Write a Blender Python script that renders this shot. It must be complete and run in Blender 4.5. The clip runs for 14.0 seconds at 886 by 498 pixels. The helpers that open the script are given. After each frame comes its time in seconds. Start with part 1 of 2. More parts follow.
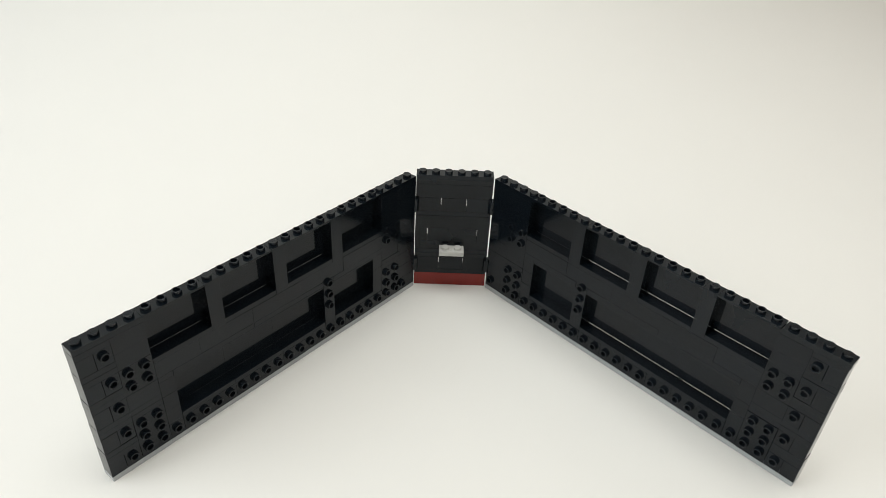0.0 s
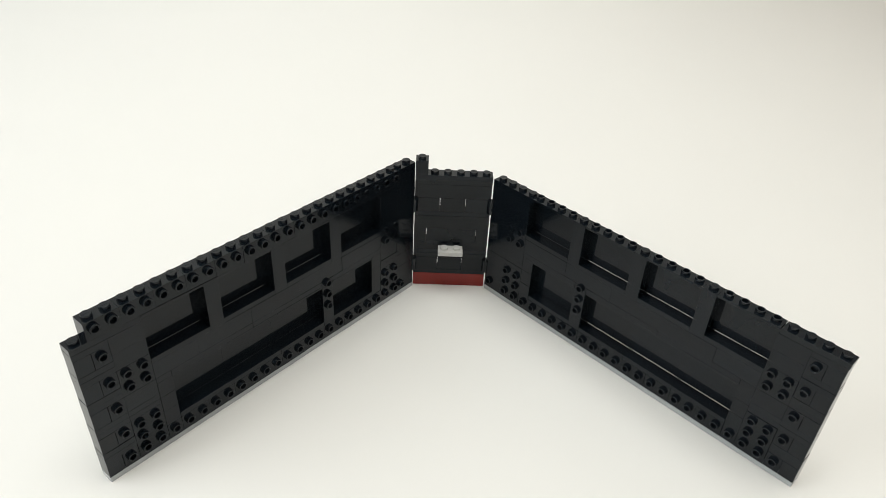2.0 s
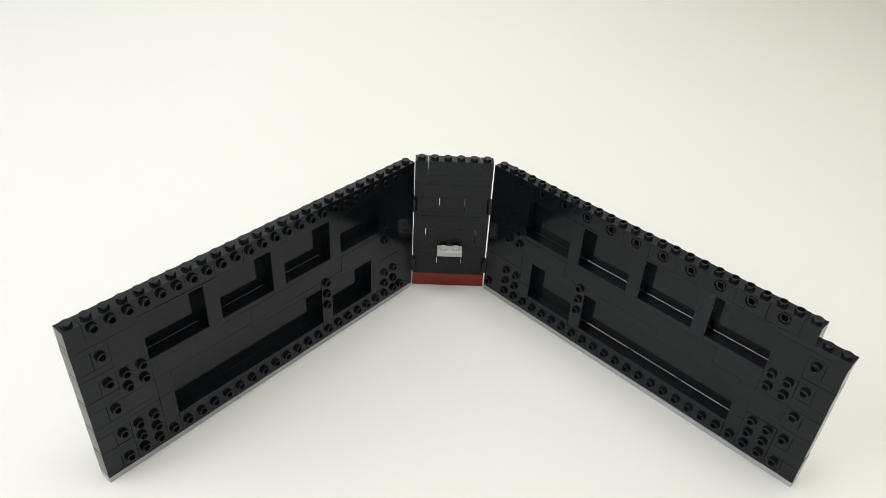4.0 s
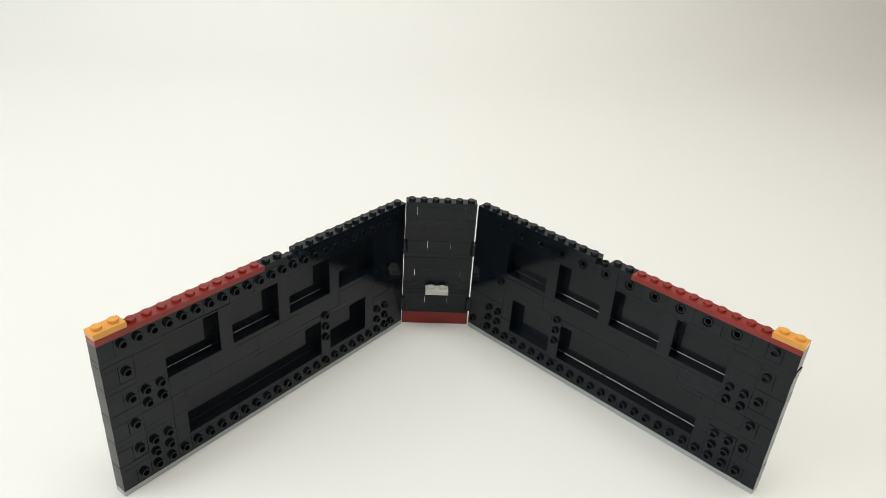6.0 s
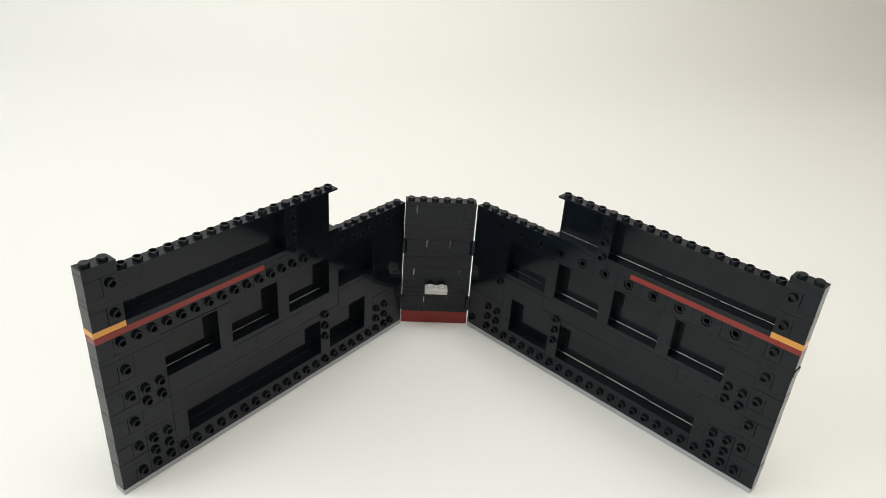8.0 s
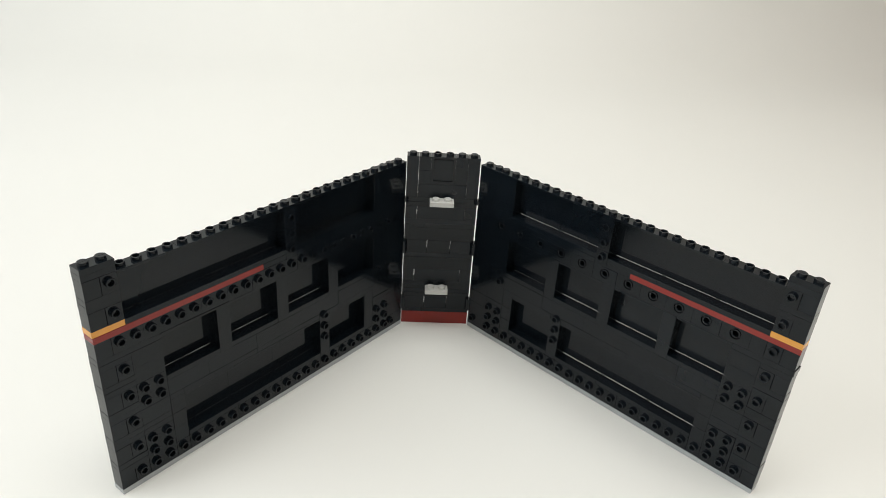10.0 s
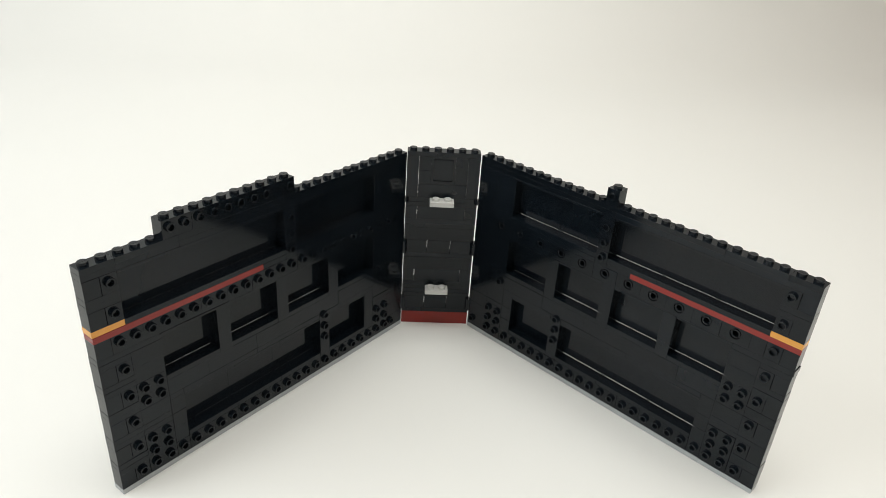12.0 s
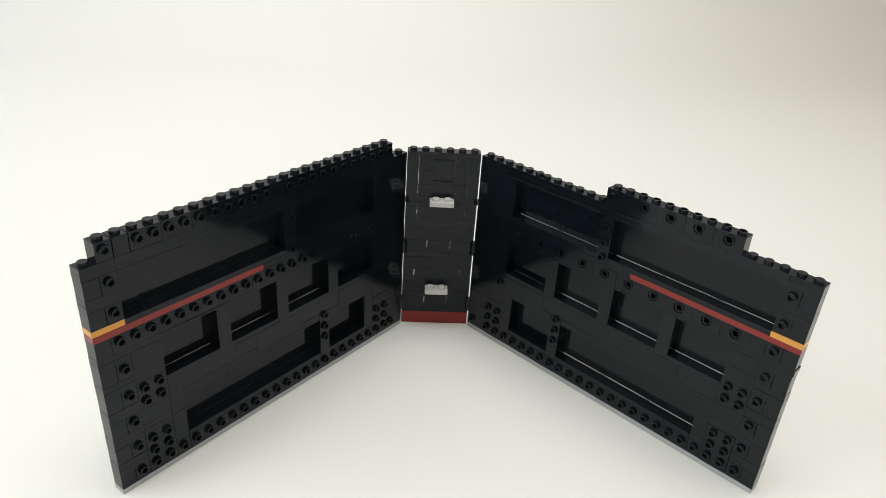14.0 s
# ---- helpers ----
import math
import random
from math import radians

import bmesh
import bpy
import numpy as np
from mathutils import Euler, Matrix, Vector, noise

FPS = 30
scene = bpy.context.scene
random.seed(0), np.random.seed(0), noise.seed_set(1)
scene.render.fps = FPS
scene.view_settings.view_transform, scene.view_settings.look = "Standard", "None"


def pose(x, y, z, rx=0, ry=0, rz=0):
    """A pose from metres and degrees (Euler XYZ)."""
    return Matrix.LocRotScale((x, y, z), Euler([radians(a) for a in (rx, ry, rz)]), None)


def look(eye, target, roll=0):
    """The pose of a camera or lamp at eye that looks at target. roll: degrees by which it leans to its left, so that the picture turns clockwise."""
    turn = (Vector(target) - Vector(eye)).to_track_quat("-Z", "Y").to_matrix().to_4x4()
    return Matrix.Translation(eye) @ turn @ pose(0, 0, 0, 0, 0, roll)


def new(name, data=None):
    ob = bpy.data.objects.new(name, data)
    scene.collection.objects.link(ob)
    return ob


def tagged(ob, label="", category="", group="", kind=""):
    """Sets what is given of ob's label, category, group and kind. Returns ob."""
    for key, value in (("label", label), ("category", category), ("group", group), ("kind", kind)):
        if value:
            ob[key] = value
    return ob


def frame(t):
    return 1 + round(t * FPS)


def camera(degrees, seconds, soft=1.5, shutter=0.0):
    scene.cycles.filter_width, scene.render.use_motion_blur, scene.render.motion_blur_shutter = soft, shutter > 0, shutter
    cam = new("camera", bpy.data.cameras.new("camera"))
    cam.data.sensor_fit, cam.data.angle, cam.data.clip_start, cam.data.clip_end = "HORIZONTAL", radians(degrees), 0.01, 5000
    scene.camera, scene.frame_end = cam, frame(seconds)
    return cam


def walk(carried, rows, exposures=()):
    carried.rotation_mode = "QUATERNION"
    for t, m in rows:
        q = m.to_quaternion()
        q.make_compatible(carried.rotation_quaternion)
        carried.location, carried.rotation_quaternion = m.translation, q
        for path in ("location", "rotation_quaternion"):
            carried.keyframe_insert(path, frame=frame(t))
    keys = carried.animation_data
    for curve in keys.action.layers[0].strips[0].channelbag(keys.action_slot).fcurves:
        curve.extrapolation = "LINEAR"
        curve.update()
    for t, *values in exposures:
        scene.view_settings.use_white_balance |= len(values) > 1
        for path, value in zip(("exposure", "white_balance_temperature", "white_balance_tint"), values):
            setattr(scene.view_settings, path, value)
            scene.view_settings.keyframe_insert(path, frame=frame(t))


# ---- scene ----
MM = 0.001
STUD, PLATE, BRICK = 8.0, 3.2, 9.6

# ---- camera ----
cam = camera(64.2, 14.0, soft=0.75)


def eye(x, y, z, rx, ry, rz):
    return pose(x * MM, y * MM, z * MM, rx, ry, rz)


first = (-42.40, -382.95, 288.08, 55.94, -2.55, -3.83)
settled = (-42.38, -383.05, 287.32, 56.04, -2.62, -3.87)
third = (-44.06, -382.57, 286.70, 56.10, -2.83, -4.08)
fourth = (-42.20, -382.64, 286.64, 56.10, -2.62, -3.93)
nudged = (-37.62, -380.97, 286.75, 56.07, -2.30, -5.32)
shifted = (-41.71, -388.34, 286.37, 56.15, -2.62, -5.44)
backed = (-56.05, -428.76, 288.53, 62.18, -3.55, -5.96)
tipped = (-56.14, -429.41, 288.59, 62.16, -3.67, -5.96)
last = (-53.68, -430.13, 287.28, 62.33, -3.50, -5.73)
walk(cam, [
    (0.0, eye(*first)), (0.4, eye(*settled)), (1.8, eye(*settled)), (2.4, eye(*third)), (3.2, eye(*third)),
    (5.2, eye(*fourth)), (5.333, eye(*fourth)),
    (5.4, eye(*nudged)), (5.433, eye(*nudged)), (5.5, eye(*shifted)), (5.633, eye(*shifted)),
    (5.7, eye(*backed)), (6.0, eye(*backed)), (6.1, eye(*tipped)), (8.2, eye(*tipped)), (10.3, eye(*last)), (14.0, eye(*last)),
], [(0.0, -0.08), (0.5, 0.0), (5.2, 0.0), (5.5, -0.03), (8.0, 0.0), (10.7, -0.02), (11.5, 0.03), (14.0, 0.03)])

# ---- light ----
world = bpy.data.worlds.new("world")
world.use_nodes = True
scene.world = world
world.node_tree.nodes["Background"].inputs[0].default_value = (0.9, 0.93, 1.0, 1)
world.node_tree.nodes["Background"].inputs[1].default_value = 0.3


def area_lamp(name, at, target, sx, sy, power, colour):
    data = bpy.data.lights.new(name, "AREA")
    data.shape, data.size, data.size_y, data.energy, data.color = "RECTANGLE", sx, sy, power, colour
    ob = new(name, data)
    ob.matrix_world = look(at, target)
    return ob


# added area lights, left and overhead; their window and fitting are made up, unseen
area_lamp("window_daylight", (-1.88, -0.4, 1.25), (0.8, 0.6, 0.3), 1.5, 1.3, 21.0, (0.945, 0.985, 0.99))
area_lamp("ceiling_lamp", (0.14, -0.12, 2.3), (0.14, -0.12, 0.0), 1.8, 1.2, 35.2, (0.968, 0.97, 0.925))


# ---- materials ----
def material(name, colour, rough, spread=0.12, spec=0.5, bump=0.04, scale=900.0, coarse=40.0):
    m = bpy.data.materials.new(name)
    m.use_nodes = True
    nt = m.node_tree
    bsdf = nt.nodes["Principled BSDF"]
    co = nt.nodes.new("ShaderNodeTexCoord")
    info = nt.nodes.new("ShaderNodeObjectInfo")
    fine = nt.nodes.new("ShaderNodeTexNoise")
    fine.inputs["Scale"].default_value, fine.inputs["Detail"].default_value = scale, 4
    broad = nt.nodes.new("ShaderNodeTexNoise")
    broad.inputs["Scale"].default_value, broad.inputs["Detail"].default_value = coarse, 3
    nt.links.new(co.outputs["Object"], fine.inputs["Vector"])
    nt.links.new(co.outputs["Object"], broad.inputs["Vector"])
    # tone: broad mottling and a small step from piece to piece
    add = nt.nodes.new("ShaderNodeMath")
    add.operation = "ADD"
    nt.links.new(broad.outputs["Fac"], add.inputs[0])
    nt.links.new(info.outputs["Random"], add.inputs[1])
    ramp = nt.nodes.new("ShaderNodeMapRange")
    ramp.inputs["From Min"].default_value, ramp.inputs["From Max"].default_value = 0.3, 1.7
    ramp.inputs["To Min"].default_value, ramp.inputs["To Max"].default_value = 1 - spread, 1 + spread
    nt.links.new(add.outputs[0], ramp.inputs["Value"])
    tone = nt.nodes.new("ShaderNodeVectorMath")
    tone.operation = "SCALE"
    tone.inputs[0].default_value = colour
    nt.links.new(ramp.outputs["Result"], tone.inputs["Scale"])
    nt.links.new(tone.outputs["Vector"], bsdf.inputs["Base Color"])
    gloss = nt.nodes.new("ShaderNodeMapRange")
    gloss.inputs["From Min"].default_value, gloss.inputs["From Max"].default_value = 0.3, 0.7
    gloss.inputs["To Min"].default_value, gloss.inputs["To Max"].default_value = rough * 0.75, rough * 1.35
    nt.links.new(fine.outputs["Fac"], gloss.inputs["Value"])
    nt.links.new(gloss.outputs["Result"], bsdf.inputs["Roughness"])
    bsdf.inputs["Specular IOR Level"].default_value = spec
    relief = nt.nodes.new("ShaderNodeBump")
    relief.inputs["Strength"].default_value, relief.inputs["Distance"].default_value = bump, 0.0004
    nt.links.new(broad.outputs["Fac"], relief.inputs["Height"])
    nt.links.new(relief.outputs["Normal"], bsdf.inputs["Normal"])
    return m


BLACK = material("black_plastic", (0.0050, 0.0076, 0.0106), 0.09, 0.25, 0.28, 0.003)
RED = material("dark_red_plastic", (0.225, 0.020, 0.015), 0.16, 0.08, 0.42)
YELLOW = material("yellow_orange_plastic", (0.72, 0.33, 0.06), 0.16, 0.06)
WHITE = material("white_plastic", (0.58, 0.58, 0.56), 0.18, 0.04)
GREY = material("light_grey_plastic", (0.40, 0.42, 0.43), 0.18, 0.06)
PAPER = material("white_paper", (0.80, 0.795, 0.77), 0.75, 0.015, 0.2, 0.03, 700.0, 6.0)
PAINT = material("white_wall_paint", (0.78, 0.77, 0.74), 0.7, 0.03, 0.3, 0.05, 200.0, 3.0)
# beige chosen only to warm the light bounced onto the paper's right side
WARM_BOUNCE = material("warm_wall_paint", (0.84, 0.75, 0.685), 0.7, 0.03, 0.3, 0.05, 200.0, 3.0)
WOOD = material("grey_floor", (0.35, 0.33, 0.30), 0.5, 0.1, 0.3, 0.05, 200.0, 5.0)


# ---- mesh tools ----
rng = random.Random(7)
MESHES = {}
STUDS = {}
GAP = 0.05


def to_mesh(name, bm, mat):
    bmesh.ops.recalc_face_normals(bm, faces=bm.faces)
    for v in bm.verts:
        v.co *= MM
    me = bpy.data.meshes.new(name)
    bm.to_mesh(me)
    bm.free()
    me.materials.append(mat)
    return me


def add_box(bm, x0, x1, y0, y1, z0, z1, bevel=0.085):
    vs = bmesh.ops.create_cube(bm, size=1.0)["verts"]
    for v in vs:
        v.co = Vector((x0 if v.co.x < 0 else x1, y0 if v.co.y < 0 else y1, z0 if v.co.z < 0 else z1))
    if bevel:
        edges = list({e for v in vs for e in v.link_edges})
        bmesh.ops.bevel(bm, geom=edges, offset=bevel, segments=2, profile=0.5, affect="EDGES")


def add_turned(bm, centre, axis, profile, sides=20):
    """A turned shape: profile rows (radius, height along axis); radius 0 closes it."""
    cx, cy, cz = centre
    rings = []
    for r, h in profile:
        ring = []
        count = 1 if r == 0 else sides
        for i in range(count):
            a = 2 * math.pi * i / sides
            p, q = r * math.cos(a), r * math.sin(a)
            ring.append(bm.verts.new((cx + p, cy + q, cz + h) if axis == "z" else (cx + p, cy + h, cz + q)))
        rings.append(ring)
    for a, b in zip(rings, rings[1:]):
        for i in range(sides):
            j = (i + 1) % sides
            if len(b) == 1:
                f = bm.faces.new((a[i], a[j], b[0]))
            elif len(a) == 1:
                f = bm.faces.new((a[0], b[j], b[i]))
            else:
                f = bm.faces.new((a[i], a[j], b[j], b[i]))
            f.smooth = False
    return rings


def stud_mesh(axis, hollow, mat):
    key = ("stud", axis, hollow, mat.name)
    if key in MESHES:
        return MESHES[key]
    bm = bmesh.new()
    if hollow:
        prof = [(2.4, -0.05), (2.4, 1.48), (2.35, 1.62), (2.22, 1.7), (1.7, 1.7), (1.58, 1.6), (1.5, 0.05), (0, 0.05)]
    else:
        prof = [(2.4, -0.05), (2.4, 1.5), (2.35, 1.63), (2.22, 1.7), (0.0, 1.7)]
    for v in add_turned(bm, (0, 0, 0), axis, prof)[0]:
        for f in v.link_faces:
            f.smooth = True
    if not hollow and axis == "z":
        # the raised mark on the stud's top, a worn pill shape
        add_box(bm, -1.3, 1.3, -0.45, 0.45, 1.6, 1.77, 0.06)
    MESHES[key] = to_mesh("stud", bm, mat)
    return MESHES[key]


def drill(bm, x, z, y_front):
    """A round peg hole with a countersunk rim in the front face."""
    bm.normal_update()
    front = max((f for f in bm.faces if abs(f.normal.y) > 0.9 and f.calc_center_median().y > y_front - 0.2),
                key=lambda f: f.calc_area())
    corners = sorted(front.verts, key=lambda v: math.atan2(v.co.z - z, v.co.x - x))
    y = corners[0].co.y
    bmesh.ops.delete(bm, geom=[front], context="FACES_ONLY")
    prof = [(3.15, 0.0), (3.1, -0.9), (2.5, -0.9), (2.5, -0.15), (2.38, 0.0), (1.72, 0.0), (1.55, -0.15), (1.5, -5.0), (0.0, -5.0)]
    sides = 24
    rings = add_turned(bm, (x, y, z), "y", prof, sides)
    # the two notches in the peg's rim
    for ring in rings[3:7]:
        for i in (2, 3, 14, 15):
            ring[i].co.y -= 0.7
    rim = sorted(rings[0], key=lambda v: math.atan2(v.co.z - z, v.co.x - x))
    near = [min(range(4), key=lambda c: abs(math.remainder(
        math.atan2(v.co.z - z, (v.co.x - x) * 0.62) - math.atan2(corners[c].co.z - z, (corners[c].co.x - x) * 0.62), 2 * math.pi)))
        for v in rim]
    for i in range(sides):
        j = (i + 1) % sides
        bm.faces.new((rim[i], rim[j], corners[near[i]]))
        if near[i] != near[j]:
            bm.faces.new((corners[near[i]], rim[j], corners[near[j]]))



def brick_mesh(n, h, mat, top="solid", side=(), hole=False, knuckle=False, ends=None):
    """A brick or plate n studs long and h high; front face at y = 0, one stud deep. side: rows of (x, z) of front studs.
    Its studs are noted under the mesh's name, and become parts of each piece."""
    key = (n, h, mat.name, top, side, hole, knuckle, ends)
    if key in MESHES:
        return MESHES[key]
    bm = bmesh.new()
    ends = ends or (0.11 if n == 1 else rng.choice((0.02, 0.03, 0.06, 0.12)))
    add_box(bm, ends, n * STUD - ends, -STUD + GAP, 0, 0.02, h - 0.02)
    if hole:
        drill(bm, n * STUD / 2, 5.6, 0)
    if knuckle:
        for x in (-0.3, n * STUD + 0.3):
            add_turned(bm, (x, 0.1, 0.1), "z", [(0, 0), (2.3, 0), (2.5, 0.2), (2.5, h - 0.4), (2.3, h - 0.2), (0, h - 0.2)], 16)
    MESHES[key] = to_mesh("plate" if h < 5 else "brick", bm, mat)
    studs = [(((i + 0.5) * STUD, -4, h - 0.02), "z", top == "hollow", mat) for i in range(n) if top]
    STUDS[MESHES[key].name] = studs + [((x, 0, z), "y", True, mat) for x, z in side]
    return MESHES[key]


def dress(ob):
    """Sets the studs of a piece onto it."""
    for (x, y, z), axis, hollow, mat in STUDS.get(ob.data.name, ()):
        stud = new("stud" if axis == "z" else "front_stud", stud_mesh(axis, hollow, mat))
        stud.parent = ob
        stud.matrix_basis = pose(x * MM, y * MM, z * MM)
    return ob


def panel_mesh(top=True, slit=0.75):
    """A four-stud wall panel, three bricks high: a thin back wall between floor and top slab, open along a slit at its foot."""
    key = ("panel", top, slit)
    if key in MESHES:
        return MESHES[key]
    bm = bmesh.new()
    w, h, lip, back = 4 * STUD, 3 * BRICK, 3.0, -7.45
    add_box(bm, GAP, w - GAP, -7.95, 0, 0.02, lip)
    add_box(bm, GAP, w - GAP, -7.95, 0, h - 1.25, h - 0.02)
    add_box(bm, 0.0, w, -7.95, back, lip + slit, h - 1.2, 0)
    # sloping rib under the top slab, and small webs that carry the back wall at both ends
    for x0, x1, tri in ((GAP, w - GAP, ((back - 0.1, h - 2.6), (back - 0.1, h - 1.15), (back + 1.3, h - 1.15))),
                        (GAP, 1.1, ((-7.95, lip - 0.1), (back - 0.04, lip - 0.1), (back - 0.04, lip + 1.1), (-7.95, lip + 1.1))),
                        (w - 1.1, w - GAP, ((-7.95, lip - 0.1), (back - 0.04, lip - 0.1), (back - 0.04, lip + 1.1), (-7.95, lip + 1.1)))):
        a = [bm.verts.new((x0, y, z)) for y, z in tri]
        b = [bm.verts.new((x1, y, z)) for y, z in tri]
        bm.faces.new(a)
        bm.faces.new(b)
        for i in range(len(tri)):
            j = (i + 1) % len(tri)
            bm.faces.new((a[i], a[j], b[j], b[i]))
    MESHES[key] = to_mesh("panel", bm, BLACK)
    STUDS[MESHES[key].name] = [(((i + 0.5) * STUD, -4, h - 0.02), "z", True, BLACK) for i in range(4) if top]
    return MESHES[key]


def hatch(t):
    """A two-stud block two bricks high, with a raised square frame and a tile set into it."""
    h = 2 * BRICK
    bm = bmesh.new()
    add_box(bm, 0.04, 16 - 0.04, -8 + GAP, -1.2, 0.02, h - 0.02)
    body = to_mesh("hatch_block", bm, BLACK)
    STUDS[body.name] = [((x, -4, h - 0.02), "z", True, BLACK) for x in (4, 12)]
    ob = added("spine", body, -1, 1, 108.8, t, "black plastic block with a square inset hatch")
    bm = bmesh.new()
    outer = ((0.08, 0.02), (15.92, 0.02), (15.92, h - 0.02), (0.08, h - 0.02))
    inner = ((1.5, 2.3), (14.5, 2.3), (14.5, h - 1.6), (1.5, h - 1.6))
    rings = [[bm.verts.new((x, y, z)) for x, z in loop] for loop, y in ((outer, -1.25), (outer, 0), (inner, 0), (inner, -1.25))]
    for a, b in zip(rings, rings[1:] + rings[:1]):
        for i in range(4):
            bm.faces.new((a[i], a[(i + 1) % 4], b[(i + 1) % 4], b[i]))
    frame_part = new("hatch_frame", to_mesh("hatch_frame", bm, BLACK))
    bm = bmesh.new()
    add_box(bm, 2.0, 14.0, -1.25, -0.15, 2.8, h - 2.1)
    tile = new("tile", to_mesh("tile", bm, BLACK))
    frame_part.parent = tile.parent = ob


def flat_plate_mesh():
    """A two-stud white plate that sticks out of the wall like a shelf."""
    bm = bmesh.new()
    add_box(bm, GAP, 16 - GAP, 0.1, 8, 0.02, PLATE - 0.02)
    me = to_mesh("plate", bm, WHITE)
    STUDS[me.name] = [((x, 4, PLATE - 0.02), "z", False, WHITE) for x in (4, 12)]
    return me


# ---- the three faces of the folding wall ----
# each face: hinge corner, heading of its length, and whether its studs are counted against the local x axis
def turned_frame(x, y, degrees):
    return pose(x * MM, y * MM, 0, 0, 0, degrees)


LEFT = turned_frame(-22.96, -0.41, -133.65)
RIGHT = turned_frame(22.80, -2.85, 129.14)
SPINE = turned_frame(0.0, -1.2, 176.2)


def spot(face, u0, u1, z):
    """The pose of a piece on its face, with the small play that clutched bricks have."""
    x = u0 * STUD if face == "left" else -u1 * STUD
    if face != "spine" and u0 == 0:
        x += 1.7 if face == "left" else -2.1
    play = 0.05 if u1 == 27 else 0.03
    if face == "right" and (u0, z) == (23, 80.0):
        x -= 0.3
    proud = rng.choice((-0.14, -0.05, -0.02, 0.0, 0.04, 0.12))
    if face == "right" and u0 == 2 and 40 < z < 79:
        proud = 0.2
    return pose((x + rng.uniform(-play, play)) * MM, proud * MM, z * MM,
                rng.uniform(-0.2, 0.2), 0, rng.uniform(-0.12, 0.12))


ROOTS = {}
for face, start, label in (
        ("left", LEFT, "black plastic brick wall with window niches on grey base plates"),
        ("right", RIGHT, "black plastic brick wall with window niches, hinged at one end"),
        ("spine", SPINE, "narrow black brick spine with dark red foot between two walls")):
    root = tagged(new("brick_wall" if face != "spine" else "brick_spine"), label, "toy brick wall", "folding brick walls")
    root.matrix_basis = start
    ROOTS[face] = root


def fixed(face, mesh, u0, u1, z, name=""):
    ob = new(name or mesh.name.split(".")[0], mesh)
    ob.parent = ROOTS[face]
    ob.matrix_basis = spot(face, u0, u1, z)
    return dress(ob)


ADDED = []


def added(face, mesh, u0, u1, z, t, label, name=""):
    """A piece that is set onto a face at t seconds; until then it waits on the paper behind the camera."""
    ob = tagged(new(name or mesh.name.split(".")[0], mesh), label, "toy brick", "bricks added to the wall")
    ADDED.append((ob, face, spot(face, u0, u1, z), t, u1 - u0))
    return dress(ob)


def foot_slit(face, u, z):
    """How far a panel's back wall stands off its floor, tuned for how bright its line of light reads: wider on one wall
    than on the other, least near the hinges.
    """
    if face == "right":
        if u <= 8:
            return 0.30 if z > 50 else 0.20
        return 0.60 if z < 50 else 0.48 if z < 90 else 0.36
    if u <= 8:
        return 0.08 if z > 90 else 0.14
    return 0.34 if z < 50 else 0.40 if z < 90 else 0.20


def row_studs(n, z=5.6):
    return tuple(((i + 0.5) * STUD, z) for i in range(n))


def build_side(face):
    def brick(u0, u1, z, h=BRICK, mat=BLACK, **kw):
        return fixed(face, brick_mesh(u1 - u0, h, mat, "solid" if z + h > 83 else "", **kw), u0, u1, z)
    for u0, u1 in ((0, 8), (8, 16), (16, 23), (23, 27)):
        brick(u0, u1, 0, PLATE, GREY)
    # bottom course with front studs, and the blocks of front studs
    for u in range(4, 22, 2):
        brick(u, u + 2, PLATE, side=row_studs(2))
    brick(22, 23, PLATE, side=row_studs(1))
    for u in (2, 23):
        brick(u, u + 2, PLATE, 25.6, side=tuple((x, z) for x in (4.0, 12.0) for z in (5.6, 13.6, 21.6)))
        brick(u, u + 2, 28.8, PLATE)
        brick(u, u + 2, 32.0, PLATE)
        brick(u, u + 2, 35.2)
        brick(u, u + 2, 44.8, 16.0, side=tuple((x, z) for x in (4.0, 12.0) for z in (4.4, 12.4)))
        brick(u, u + 2, 60.8)
        brick(u, u + 2, 70.4)
    # end column
    for k in range(5):
        z = PLATE + 16 * k
        brick(25, 26, z, side=row_studs(1))
        brick(26, 27, z)
        brick(25, 27, z + 9.6, PLATE)
        if k < 4:
            brick(25, 27, z + 12.8, PLATE)
    brick(23, 27, 80.0, PLATE)
    # hinge column
    for k in range(8):
        brick(0, 2, PLATE + BRICK * k, side=((12.0, 5.6),) if k == 0 else ())
    brick(0, 4, 80.0, PLATE)
    # lower niches
    for u in (5, 10, 14, 18):
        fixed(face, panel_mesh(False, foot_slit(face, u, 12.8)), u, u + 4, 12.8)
    for k in range(3):
        brick(4, 5, 12.8 + BRICK * k)
        brick(22, 23, 12.8 + BRICK * k)
    brick(9, 10, 12.8, 32.0, side=((4.0, 14.0), (4.0, 22.0), (4.0, 30.0)))
    brick(4, 9, 41.6, PLATE)
    brick(10, 16, 41.6, PLATE)
    brick(16, 22, 41.6, PLATE)
    brick(22, 23, 41.6, PLATE)
    for u0, u1 in ((4, 8), (8, 12), (12, 16), (16, 20), (20, 23)):
        brick(u0, u1, 44.8)
    # upper niches and the posts between them
    for u in (4, 9, 14, 19):
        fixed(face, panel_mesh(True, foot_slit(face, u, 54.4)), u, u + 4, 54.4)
    for u in (8, 13, 18):
        brick(u, u + 1, 54.4, 28.8, ends=0.03)


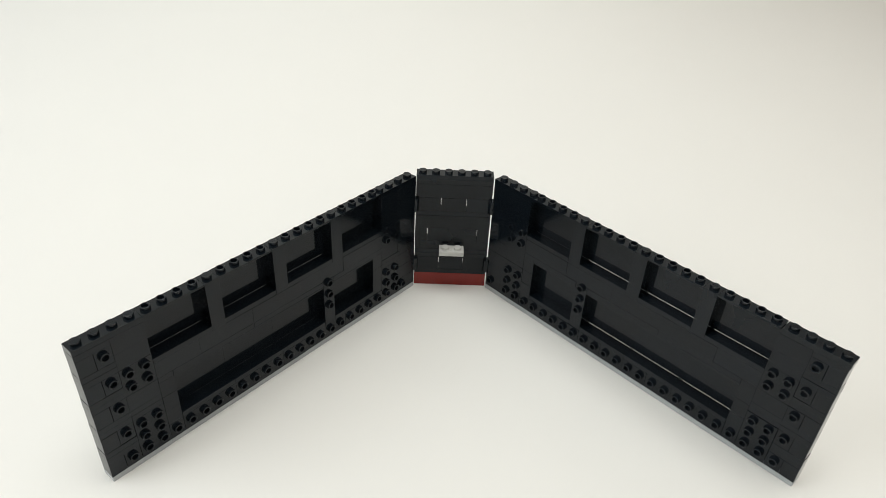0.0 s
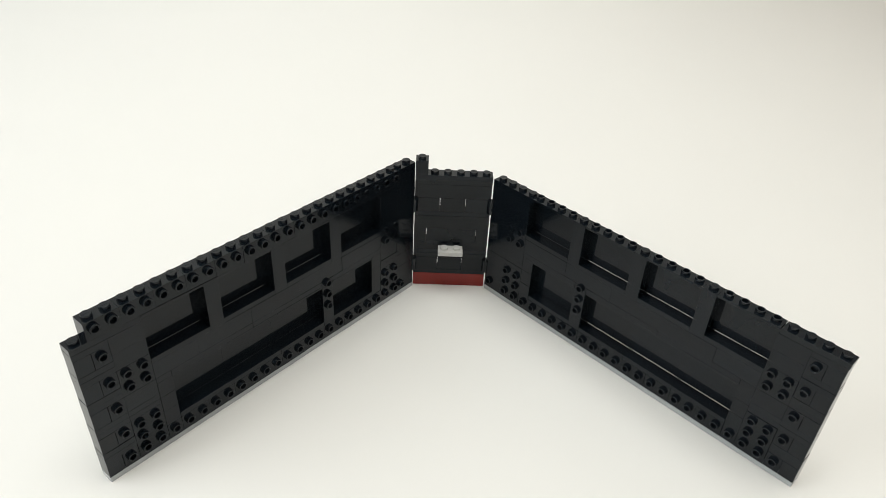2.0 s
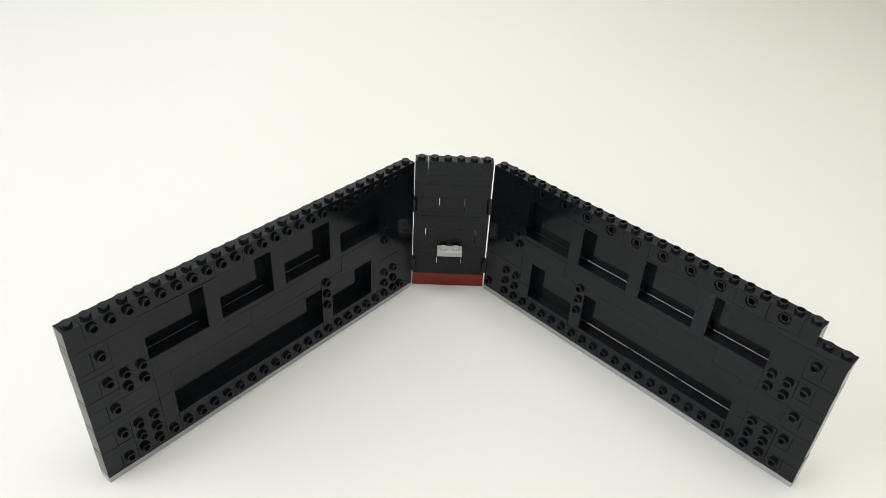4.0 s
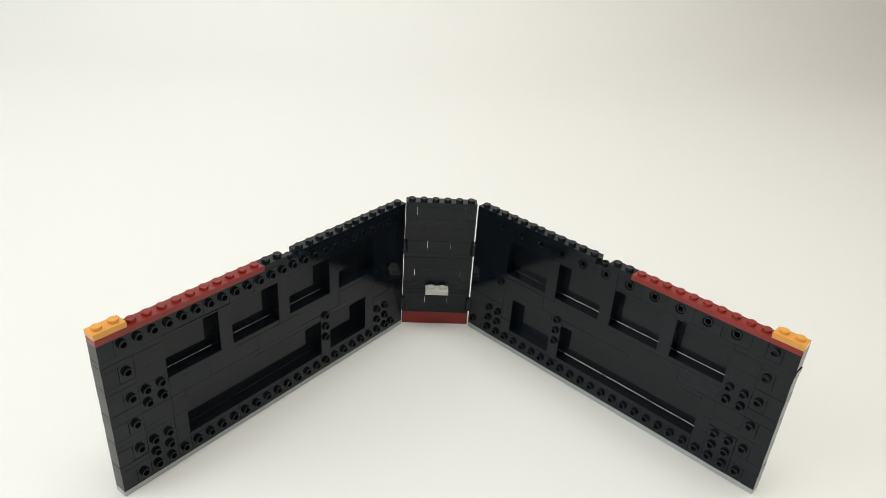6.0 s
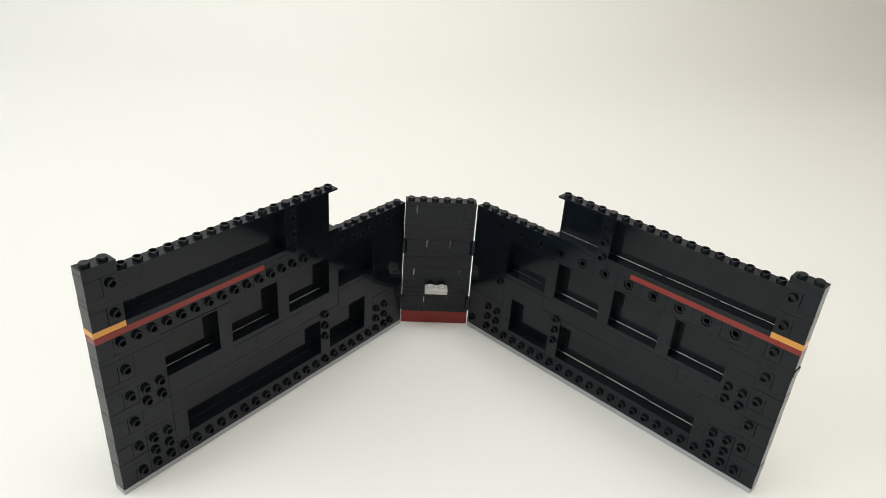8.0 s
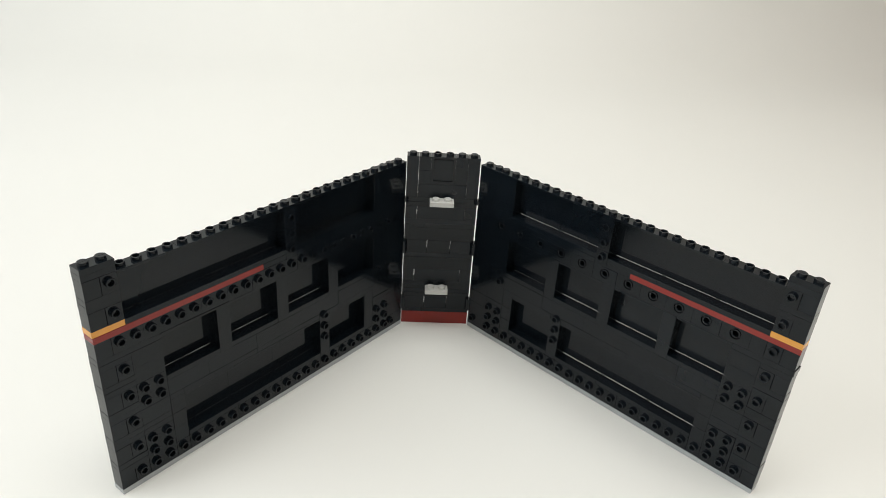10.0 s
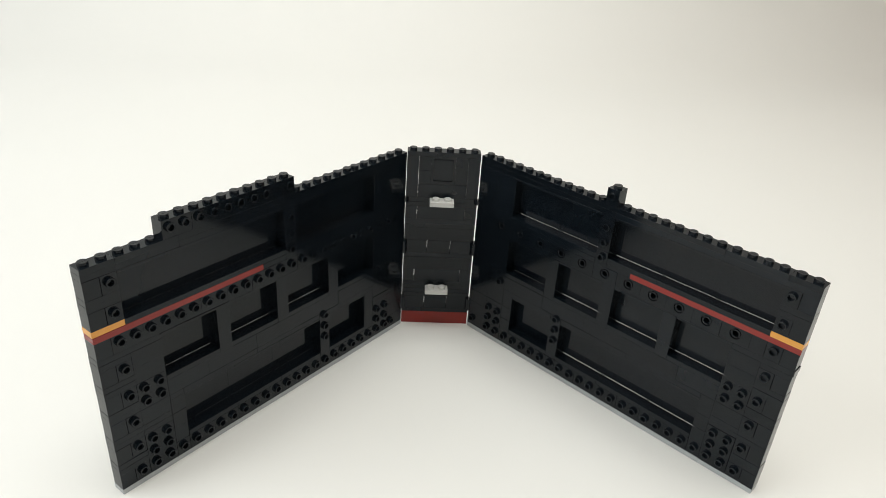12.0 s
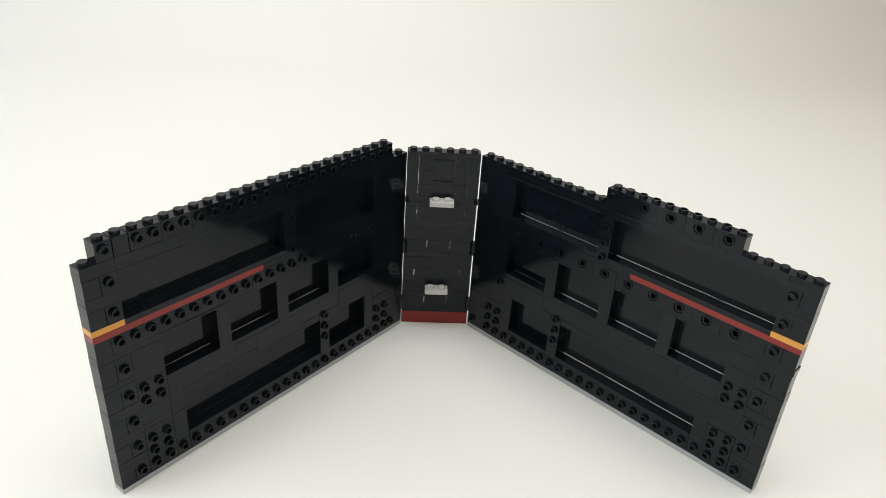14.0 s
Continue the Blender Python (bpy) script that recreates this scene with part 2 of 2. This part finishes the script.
def build_spine():
    def brick(x0, x1, z, h=BRICK, mat=BLACK, **kw):
        return fixed("spine", brick_mesh(x1 - x0, h, mat, "solid" if z + h > 83 else "", ends=0.14, **kw), x0, x1, z)
    brick(-3, 3, 0, BRICK, RED)
    brick(-3, 3, 9.6, PLATE)
    brick(-3, -1, 12.8)
    brick(-1, 1, 12.8)
    brick(1, 3, 12.8)
    brick(-3, 3, 22.4, PLATE)
    brick(-3, 3, 25.6, PLATE)
    brick(-3, 3, 28.8, PLATE)
    fixed("spine", flat_plate_mesh(), -1, 1, 28.8)
    brick(-3, 3, 32.0, PLATE)
    brick(-3, -2, 35.2)
    brick(-2, 2, 35.2)
    brick(2, 3, 35.2)
    brick(-3, 3, 44.8)
    brick(-3, 3, 54.4, PLATE)
    brick(-3, -1, 57.6)
    brick(-1, 1, 57.6)
    brick(1, 3, 57.6)
    brick(-3, 3, 67.2)
    brick(-3, 3, 76.8, PLATE)
    brick(-3, 3, 80.0, PLATE)
    for z in (12.8, 57.6):
        for x in (-24.3, 24.3):
            bm = bmesh.new()
            add_turned(bm, (x, 0.2, 0.2), "z", [(0, 0), (2.4, 0), (2.6, 0.3), (2.6, 8.9), (2.4, 9.2), (0, 9.2)], 18)
            ob = new("hinge_knuckle", to_mesh("hinge_knuckle", bm, BLACK))
            ob.parent, ob.matrix_basis = ROOTS["spine"], pose(0, 0, z * MM)


PLAIN = "small black plastic toy brick with a round stud on top"
SIDED = "black plastic toy brick with hollow front studs"
HOLED = "black plastic toy brick with a round peg hole"
THIN = "thin black plastic plate with round studs"
NICHE = "black plastic wall panel with a deep window niche"


def build_added():
    def add(face, u0, u1, z, t, h=BRICK, mat=BLACK, label=PLAIN, **kw):
        return added(face, brick_mesh(u1 - u0, h, mat, ends=0.14 if face == "spine" and h != 19.2 and u0 != -2 else 0.05 if face == "spine" else 0.3 if (u0, z) == (24, 131.2) else 0.03 if u0 == 12 and z < 125 else None, **kw), u0, u1, z, t, label)
    # first added course
    add("spine", -3, -2, 83.2, 0.1)
    times = (0.2, 0.4, 0.5, 0.7, 0.8, 1.0, 1.1, 1.2, 1.4, 1.5, 1.7, 1.8, 2.0)
    for i, t in enumerate(times):
        if i:
            add("left", 2 * i, 2 * i + 2, 83.2, t, label=SIDED, side=row_studs(2))
        else:
            add("left", 0, 2, 83.2, t)
    add("left", 26, 27, 83.2, 2.1)
    add("spine", -2, 2, 83.2, 2.2)
    add("spine", 2, 3, 83.2, 2.4)
    add("right", 0, 2, 83.2, 2.7)
    times = (2.8, 3.0, 3.1, 3.2, 3.3, 3.4, 3.5, 3.6, 3.7, 3.8, 3.9)
    for i, t in enumerate(times):
        add("right", 2 + 2 * i, 4 + 2 * i, 83.2, t, label=HOLED, top="hollow", hole=True)
    add("right", 24, 25, 83.2, 4.0)
    add("right", 25, 26, 83.2, 4.1, label=SIDED, side=row_studs(1))
    add("right", 26, 27, 83.2, 4.2)
    # plate course with the dark red stripe
    add("spine", -3, 3, 92.8, 4.3, PLATE, label="thin black plastic plate with six studs")
    for face, t in (("left", 4.4), ("right", 4.45)):
        add(face, 0, 6, 92.8, t, PLATE, label=THIN)
        add(face, 6, 12, 92.8, t + 0.1, PLATE, label=THIN)
        add(face, 13, 15, 92.8, t + 0.3, PLATE, label=THIN)
        add(face, 15, 21, 92.8, t + 0.4, PLATE, RED, "thin dark red plastic plate with round studs")
        add(face, 21, 27, 92.8, t + 0.6, PLATE, RED, "thin dark red plastic plate with round studs")
    for face in ("left", "right"):
        # outer column
        add(face, 25, 27, 96.0, 6.0, PLATE, YELLOW, "thin yellow-orange plastic plate with two studs")
        add(face, 26, 27, 99.2, 6.1)
        add(face, 25, 26, 99.2, 6.2, label=SIDED, side=row_studs(1))
        add(face, 25, 27, 108.8, 6.4, PLATE, label=THIN)
        add(face, 25, 27, 112.0, 6.5, PLATE, label=THIN)
        add(face, 26, 27, 115.2, 6.7)
        add(face, 25, 26, 115.2, 6.8, label=SIDED, side=row_studs(1))
        add(face, 25, 27, 124.8, 7.0, PLATE, label=THIN)
        add(face, 25, 27, 128.0, 7.1, PLATE, label=THIN)
        # second storey of niches
        for u, t in ((21, 7.2), (17, 7.4), (13, 7.5), (8, 8.0), (4, 8.1)):
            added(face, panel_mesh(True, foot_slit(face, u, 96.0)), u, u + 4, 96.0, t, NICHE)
        add(face, 12, 13, 92.8, 7.7, label=SIDED, side=row_studs(1))
        add(face, 12, 13, 102.4, 7.8, label=SIDED, side=row_studs(1))
        add(face, 12, 13, 112.0, 7.8, label=SIDED, side=row_studs(1))
        add(face, 12, 13, 121.6, 7.8, PLATE, label=THIN)
        add(face, 2, 4, 96.0, 8.2)
        add(face, 0, 2, 96.0, 8.4)
        add(face, 0, 2, 105.6, 8.6)
        add(face, 2, 4, 105.6, 8.7)
        add(face, 0, 2, 115.2, 8.9)
        add(face, 2, 4, 115.2, 9.0)
        # two plate courses over the inner niches, then the outer ones
        for z, t in ((124.8, 10.5), (128.0, 10.6)):
            add(face, 0, 6, z, t, PLATE, label=THIN)
            add(face, 6, 13, z, t, PLATE, label=THIN)
        add(face, 12, 13, 131.2, 10.8, label=SIDED, side=row_studs(1))
        for z, t in ((124.8, 10.9), (128.0, 11.1)):
            for u in (13, 17, 21):
                add(face, u, u + 4, z, t, PLATE, label=THIN)
    # spine, upper part
    add("spine", -3, 3, 96.0, 9.1, PLATE, label="thin black hinge plate with six studs", knuckle=True)
    added("spine", flat_plate_mesh(), -1, 1, 96.0, 9.2, "white plastic plate with two studs, set like a shelf")
    add("spine", -3, -2, 99.2, 9.4, 28.8)
    add("spine", 2, 3, 99.2, 9.5, 28.8)
    add("spine", -2, 2, 99.2, 9.6)
    add("spine", -2, -1, 108.8, 9.7)
    add("spine", -2, -1, 118.4, 9.8)
    add("spine", 1, 2, 108.8, 9.9, 19.2)
    hatch(10.0)
    add("spine", -3, 3, 128.0, 10.4, PLATE, label=THIN)
    # top course
    add("left", 13, 14, 131.2, 11.4)
    for u0, u1, t in ((14, 16, 11.5), (16, 18, 11.6), (18, 20, 11.8), (20, 22, 11.9), (22, 24, 12.1),
                      (24, 25, 12.2), (25, 26, 12.4), (10, 12, 12.5), (8, 10, 12.6), (6, 8, 12.8), (4, 6, 12.9),
                      (3, 4, 13.1), (2, 3, 13.2)):
        if u0 == 24:
            add("left", u0, u1, 131.2, t)
        else:
            add("left", u0, u1, 131.2, t, label=SIDED, side=row_studs(u1 - u0))
    add("right", 13, 14, 131.2, 13.4)
    for u0, t in ((14, 13.5), (16, 13.6), (18, 13.8), (20, 13.9)):
        add("right", u0, u0 + 2, 131.2, t, label=HOLED, top="hollow", hole=True)


# ---- paper sweep and the unseen, made-up room around it ----
def strip(name, profile, x0, x1, thick, mat, label, smooth=True):
    bm = bmesh.new()
    rows = []
    for i, (y, z) in enumerate(profile):
        a, b = profile[max(i - 1, 0)], profile[min(i + 1, len(profile) - 1)]
        ty, tz = b[0] - a[0], b[1] - a[1]
        k = thick / math.hypot(ty, tz)
        rows.append([bm.verts.new(p) for p in ((x0, y, z), (x1, y, z), (x1, y + tz * k, z - ty * k), (x0, y + tz * k, z - ty * k))])
    for a, b in zip(rows, rows[1:]):
        for i in range(4):
            j = (i + 1) % 4
            f = bm.faces.new((a[i], a[j], b[j], b[i]))
            f.smooth = smooth and i in (0, 2)
    bm.faces.new(rows[0])
    bm.faces.new(rows[-1])
    bmesh.ops.recalc_face_normals(bm, faces=bm.faces)
    me = bpy.data.meshes.new(name)
    bm.to_mesh(me)
    bm.free()
    me.materials.append(mat)
    return tagged(new(name, me), label, "backdrop", kind="structure")


def slab(name, x0, x1, y0, y1, z0, z1, mat, label, category):
    bm = bmesh.new()
    add_box(bm, x0, x1, y0, y1, z0, z1, 0)
    me = bpy.data.meshes.new(name)
    bm.to_mesh(me)
    bm.free()
    me.materials.append(mat)
    return tagged(new(name, me), label, category, kind="structure")


def build_room():
    r, y_turn = 0.55, 0.75
    prof = [(-1.25, 0.0), (-0.6, 0.0), (0.0, 0.0), (0.4, 0.0), (y_turn, 0.0)]
    prof += [(y_turn + r * math.sin(a), r - r * math.cos(a)) for a in (math.pi / 2 * i / 24 for i in range(1, 25))]
    prof += [(y_turn + r, 1.0), (y_turn + r, 1.6)]
    strip("backdrop", prof, -1.35, 1.35, 0.002, PAPER, "seamless white paper sweep, faintly creased")
    # unseen room, made up to close the set and bounce the lamps' light
    slab("floor", -2, 2, -2, 2, -0.06, -0.004, WOOD, "plain floor under the paper sweep", "floor")
    slab("ceiling", -2, 2, -2, 2, 2.4, 2.5, PAINT, "unseen white ceiling added around the set", "ceiling")
    slab("wall_north", -2, 2, 2, 2.1, -0.06, 2.5, PAINT, "unseen white wall added around the set", "wall")
    slab("wall_south", -2, 2, -2.1, -2, -0.06, 2.5, PAINT, "unseen white wall added around the set", "wall")
    # unseen reflector wall, added to throw warm light from the right
    slab("wall_east", 2, 2.1, -2.1, 2.1, -0.06, 2.5, WARM_BOUNCE, "unseen wall tinted beige for warm bounce light", "wall")
    # unseen wall with a made-up opening, where the added side light stands
    slab("wall_west", -2.1, -2, -2.1, -1.2, -0.06, 2.5, PAINT, "unseen white wall beside the made-up light opening", "wall")
    slab("wall_west", -2.1, -2, 0.4, 2.1, -0.06, 2.5, PAINT, "unseen white wall beside the made-up light opening", "wall")
    slab("wall_west", -2.1, -2, -1.2, 0.4, -0.06, 0.55, PAINT, "unseen white wall under the made-up light opening", "wall")
    slab("wall_west", -2.1, -2, -1.2, 0.4, 1.95, 2.5, PAINT, "unseen white wall over the made-up light opening", "wall")


def motions():
    base = {"left": LEFT, "right": RIGHT, "spine": SPINE}
    x, y = -0.55, -0.62
    for ob, face, m, t, n in ADDED:
        wait = pose(x, y, 0.0005, 0, 0, 180)
        x += n * STUD * MM + 0.012
        if x > 0.55:
            x, y = -0.55, y - 0.03
        on = t - 0.0334
        there = base[face] @ m
        rows = [(0.0, wait), (on - 0.0334, wait), (on, there), (14.0, there)]
        walk(ob, rows)


build_room()
build_side("left")
build_side("right")
build_spine()
build_added()
motions()
